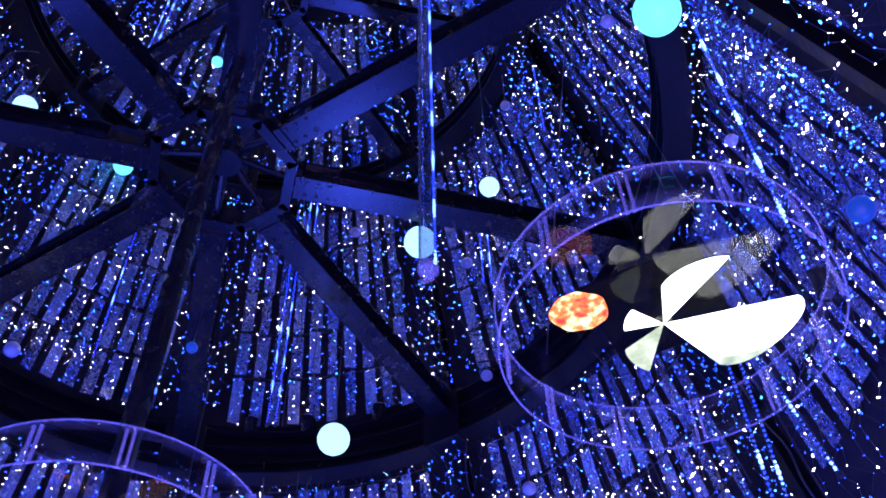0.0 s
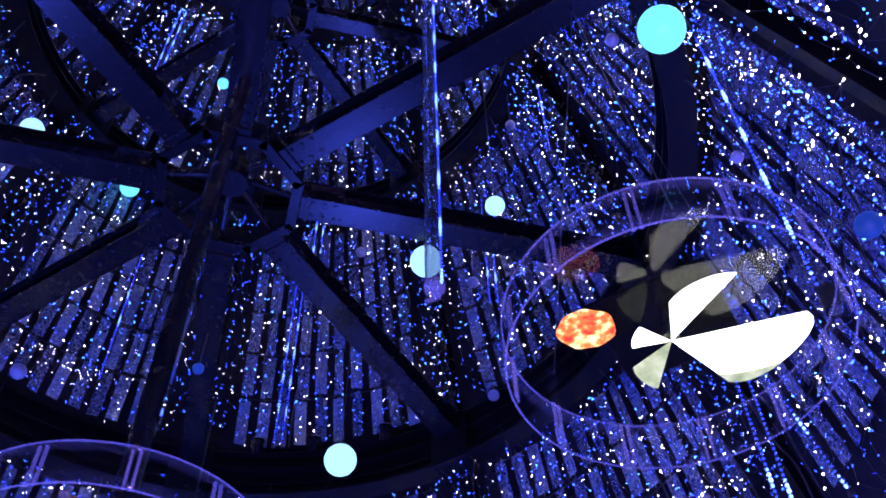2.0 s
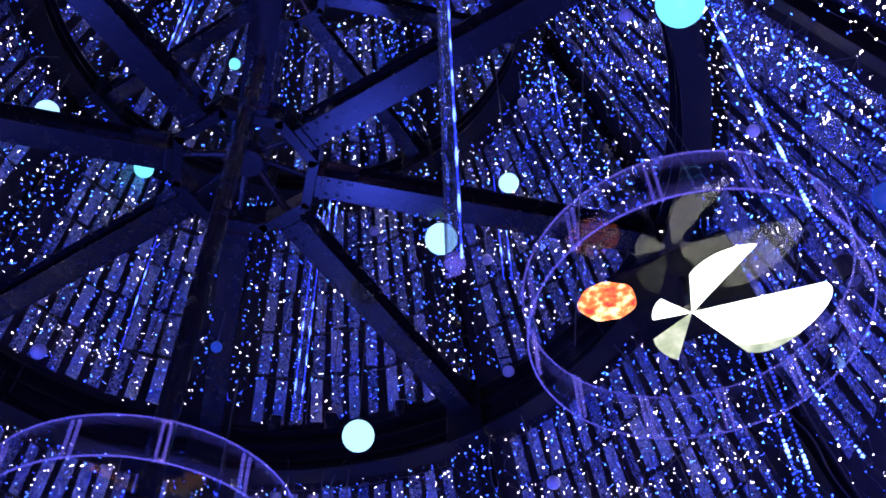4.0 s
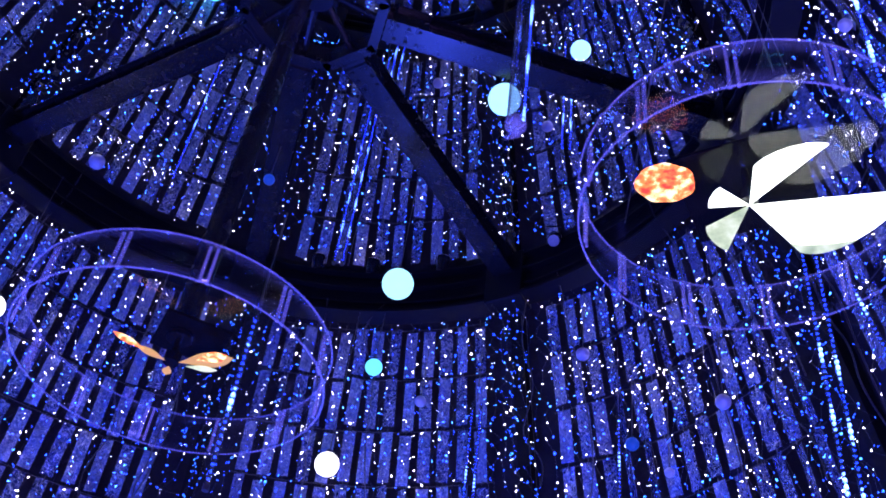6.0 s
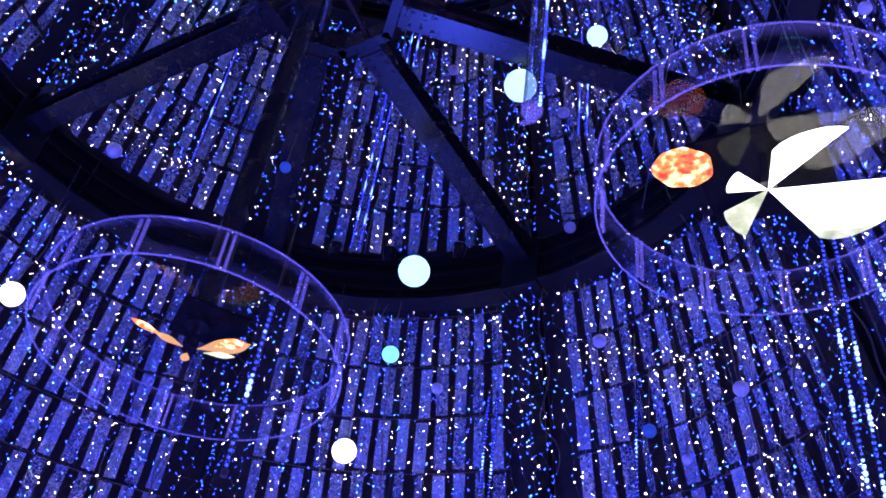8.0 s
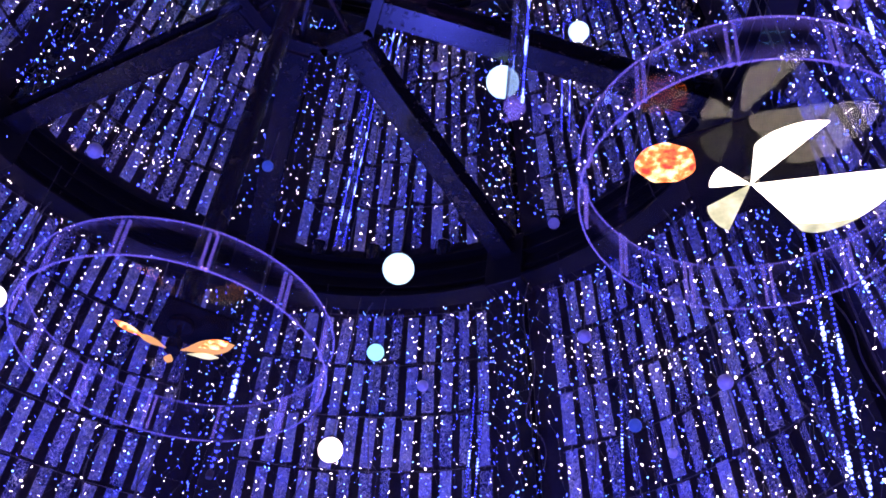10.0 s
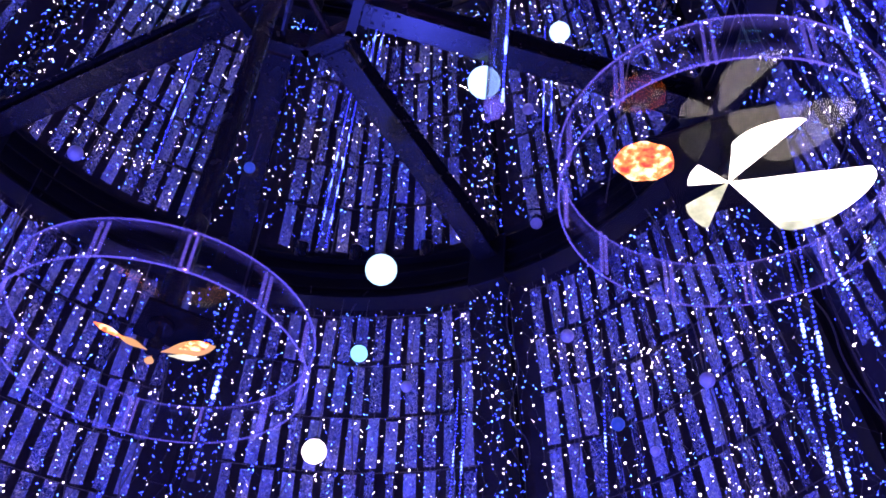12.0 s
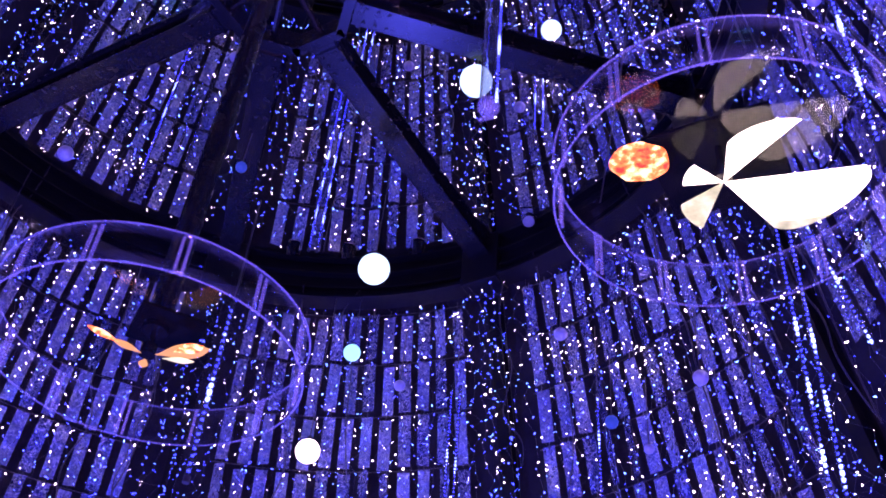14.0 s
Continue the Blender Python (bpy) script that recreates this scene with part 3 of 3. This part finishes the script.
SEEDS = []
for level in (1, 2):
    bm = bmesh.new()
    bmesh.ops.create_icosphere(bm, subdivisions=level, radius=1)
    bm.verts.index_update()
    SEEDS.append(([v.co.copy() for v in bm.verts], [[v.index for v in f.verts] for f in bm.faces]))
    bm.free()


def bead(verts, faces, mats, p, r, mat):
    """A light point or its modelled reflection: a small drop that hangs at any angle."""
    i = len(verts)
    turn = Euler((rng.uniform(-1.2, 1.2), rng.uniform(-1.2, 1.2), 0)).to_matrix()
    shape_v, shape_f = SEEDS[1 if r > 0.0045 else 0]
    for v in shape_v:
        w = turn @ Vector((v.x * r, v.y * r, v.z * r * 1.9))
        verts.append((p[0] + w.x, p[1] + w.y, p[2] + w.z))
    for f in shape_f:
        faces.append([i + j for j in f])
        mats.append(mat)


def strand(verts, faces, mats, a, b, r=0.0014):
    """A three-sided wire from a to b."""
    i = len(verts)
    for p in (a, b):
        for d in ((1, 0), (-0.5, 0.87), (-0.5, -0.87)):
            verts.append((p[0] + d[0] * r, p[1] + d[1] * r, p[2]))
    for j in range(3):
        faces.append([i + j, i + (j + 1) % 3, i + 3 + (j + 1) % 3, i + 3 + j])
        mats.append(2)


def fairy_lights(k):
    verts, faces, mats = [], [], []
    for z0, z1, gap in ((EYE + 1.2, EYE + 4.76, 0.078), (EYE + 5.1, EYE + 7.3, 0.085), (EYE + 7.5, EYE + 9.8, 0.085), (EYE + 10.0, ZA - 2.5, 0.11)):
        count = int(2 * HALF * radius_at(z1) / gap)
        small = 0.92 if k in (5, 6, 7) else 0.95
        for c in range(count + 1):
            turn = HALF * (-1 + 2 * (c + rng.uniform(-0.3, 0.3)) / count)
            z, last = z1 - rng.uniform(0, 0.1), None
            edge = abs(turn) > HALF * 0.8
            while z > z0:
                p = on_wall(k, turn + rng.gauss(0, 0.026) / radius_at(z), z, rng.uniform(0.2, 0.32) if edge else rng.uniform(0.12, 0.2))
                pick = rng.random()
                kind = 0 if pick < (0.22 if edge else 0.34) else (3 if pick > 0.8 else 1)
                bead(verts, faces, mats, p, small * rng.choice((0.0016, 0.0019, 0.0022, 0.0025, 0.0028, 0.0034, 0.0046)), kind)
                if rng.random() < 0.45:
                    # a smaller glowing bead beside some bulbs imitates their reflection in the plates
                    side = Vector((rng.gauss(0, 0.008), rng.gauss(0, 0.008), rng.gauss(0, 0.01)))
                    bead(verts, faces, mats, p + side, small * rng.choice((0.0011, 0.0015, 0.002)), kind)
                if last is not None:
                    strand(verts, faces, mats, last, p)
                last = p
                z -= rng.uniform(0.028, 0.1) * (0.75 if edge else 1.0)
    me = bpy.data.meshes.new("fairy_lights")
    me.from_pydata(verts, [], faces)
    for m in (LED_WHITE, LED_BLUE, WIRE, LED_ICE):
        me.materials.append(m)
    me.polygons.foreach_set("material_index", mats)
    tagged(new("fairy_lights", me), "strings of white and blue light points with modelled reflections, hanging down the wall", "fairy lights", kind="stuff")


for k in range(8):
    fairy_lights(k)

def garland(rows, count, spread):
    """A dense swag of white light points between given bearings and heights."""
    verts, faces, mats, last = [], [], [], None
    for i in range(count):
        s = i / (count - 1) * (len(rows) - 1)
        j = min(int(s), len(rows) - 2)
        deg, z = (rows[j][n] + (rows[j + 1][n] - rows[j][n]) * (s - j) for n in (0, 1))
        p = on_wall(0, radians(deg - FIRST) - HALF, EYE + z + rng.gauss(0, spread), rng.uniform(0.18, 0.3))
        bead(verts, faces, mats, p, rng.choice((0.0016, 0.0021, 0.003)), 0)
        if last is not None:
            strand(verts, faces, mats, last, p, 0.002)
        last = p
    me = bpy.data.meshes.new("light_garland")
    me.from_pydata(verts, [], faces)
    for m in (LED_WHITE, LED_BLUE, WIRE, LED_ICE):
        me.materials.append(m)
    me.polygons.foreach_set("material_index", mats)
    tagged(new("light_garland", me), "swag of warm white light points strung across the plates", "light garland", "light garlands")


garland(((54, 4.2), (40, 3.85), (27, 3.55), (16, 3.35)), 56, 0.02)
garland(((49, 3.9), (38, 3.6), (30, 3.5)), 18, 0.03)
garland(((24, 3.0), (30, 2.7), (22, 2.5), (29, 2.3)), 60, 0.07)
garland(((136, 5.35), (128, 5.3), (121, 5.35)), 46, 0.05)

# ---- small spotlights clamped to the ring beam ----
def spot_fixture(x, y, z, aim, glass, label):
    thing = empty("spotlight", (x, y, z))
    axes = look((0, 0, 0), aim).to_3x3().to_4x4()
    bm = bmesh.new()
    bmesh.ops.create_cone(bm, cap_ends=True, segments=20, radius1=0.05, radius2=0.04, depth=0.12, matrix=axes @ Matrix.Translation((0, 0, 0.06)))
    can = part("can", bm, BLACK_STEEL, thing)
    bm = bmesh.new()
    bmesh.ops.create_cone(bm, cap_ends=True, segments=20, radius1=0.043, radius2=0.043, depth=0.006, matrix=axes @ Matrix.Translation((0, 0, -0.003)))
    part("lens", bm, glass, can)
    bm = bmesh.new()
    for s in (-1, 1):
        add_box(bm, (0.006, 0.02, 0.12), axes @ Matrix.Translation((s * 0.055, 0.03, 0.06)))
    add_box(bm, (0.116, 0.006, 0.03), axes @ Matrix.Translation((0, 0.09, 0.06)))
    part("yoke", bm, BLACK_STEEL, thing)
    tagged(thing, label, "spotlight", "spotlights on the ring beam")


GREY_SPOT = "small unlit spotlight clamped to the black ring beam"
for deg, z in ((48, 4.93),):
    p = on_wall(0, radians(deg - FIRST) - HALF, EYE + z, 0.3)
    spot_fixture(*p, Vector((-0.1, -0.5, -0.8)), LENS, GREY_SPOT)
for deg in (92.3, 82.4, 69.5):
    p = on_wall(0, radians(deg - FIRST) - HALF, EYE + 5.09, 0.24)
    spot_fixture(*p, Vector((0.05, -0.3, 0.9)), LENS, "small black spotlight standing on the ring beam")
p = on_wall(0, radians(110.5 - FIRST) - HALF, EYE + 5.2, 0.26)
spot_fixture(*p, Vector((0.35, -0.6, -0.6)), LED_STAR, "small spotlight with a deep blue glowing lens")

# ---- loose cables looping down the walls ----
def cable(points, r=0.005):
    data = bpy.data.curves.new("cable", "CURVE")
    data.dimensions, data.bevel_depth, data.bevel_resolution = "3D", r, 1
    line = data.splines.new("NURBS")
    line.points.add(len(points) - 1)
    for p, q in zip(line.points, points):
        p.co = (*q, 1)
    line.use_endpoint_u, line.order_u = True, 3
    data.materials.append(WIRE)
    tagged(new("cable", data), "thin black cable looping loosely before the film plates", "cable", "loose cables")


for k in (7, 0, 1, 2, 3):
    for i in range(6):
        turn, z = rng.uniform(-HALF, HALF) * 0.9, EYE + rng.choice((7.2, 5.0, 4.7, 4.6))
        points, length = [], rng.uniform(1.0, 2.4)
        for s in range(9):
            points.append(on_wall(k, turn + rng.gauss(0, 0.02), z - length * s / 8, rng.uniform(0.18, 0.3)))
        cable(points)

# ---- rails and film plates on the walls ----
unit = bpy.data.meshes.new("panel")
bm = bmesh.new()
add_box(bm, (1, 1, 1))
bm.to_mesh(unit)
bm.free()
unit.materials.append(FILM)


def wall_plates(k, z_top, pitch, rows, margin, width):
    """Rows of plates, each twisted a little on its hooks; each row hangs from a thin rail."""
    lean = math.degrees(math.atan2(RW, ZA - ZR))
    half = HALF - radians(margin)
    columns = round(2 * half * radius_at(z_top) / 0.1375)
    twists = [rng.gauss(0, 10) for c in range(columns)]
    shifts = [rng.uniform(-0.02, 0.02) for c in range(columns)]
    for row in range(rows):
        z = z_top - pitch * (row + 0.5)
        grow = radius_at(z) / radius_at(z_top)
        bm = bmesh.new()
        steps = 5
        for i in range(steps):
            a, b = (on_wall(k, half * (-1 + 2 * (i + s) / steps), z + pitch / 2, 0.08) for s in (0, 1))
            add_pipe(bm, a, b, 0.0035, 5)
        part("rail", bm, RAIL, walls[k])
        verts, faces, mats = [], [], []
        for c in range(columns):
            turn = half * (-1 + 2 * (c + 0.5) / columns)
            yaw = FIRST + 45 * (k + 0.5) + math.degrees(turn)
            place = on_wall(k, turn + rng.uniform(-0.003, 0.003), z + shifts[c] + rng.uniform(-0.008, 0.008), 0.095)
            hook = on_wall(k, turn, z + pitch / 2, 0.095)
            strand(verts, faces, mats, hook + Vector((0, 0, 0.03)), hook - Vector((0, 0, 0.025)), 0.004)
            ob = new("panel", unit)
            ob.parent = walls[k]
            ob.matrix_basis = (Matrix.Translation(place) @ pose(0, 0, 0, 0, -lean + rng.uniform(-2, 2), yaw)
                               @ pose(0, 0, 0, rng.gauss(0, 1), 0, twists[c] + rng.gauss(0, 14))
                               @ Matrix.Diagonal((0.004, width, pitch * 0.95, 1)))

        me = bpy.data.meshes.new("hooks")
        me.from_pydata(verts, [], faces)
        me.materials.append(RAIL)
        tagged(new("hooks", me), kind="stuff").parent = walls[k]


for k in range(8):
    wall_plates(k, EYE + 4.60, 0.395, 9 if k in (0, 1, 2, 3) else 4, 3.6 if k in (6, 7) else 4.7, 0.09)
    wall_plates(k, EYE + 7.17, 0.408, 5, 5.6, 0.094)
    wall_plates(k, EYE + 9.6, 0.4, 5, 7.0, 0.096)
    wall_plates(k, EYE + 12.2, 0.4, 5, 6.0, 0.09)
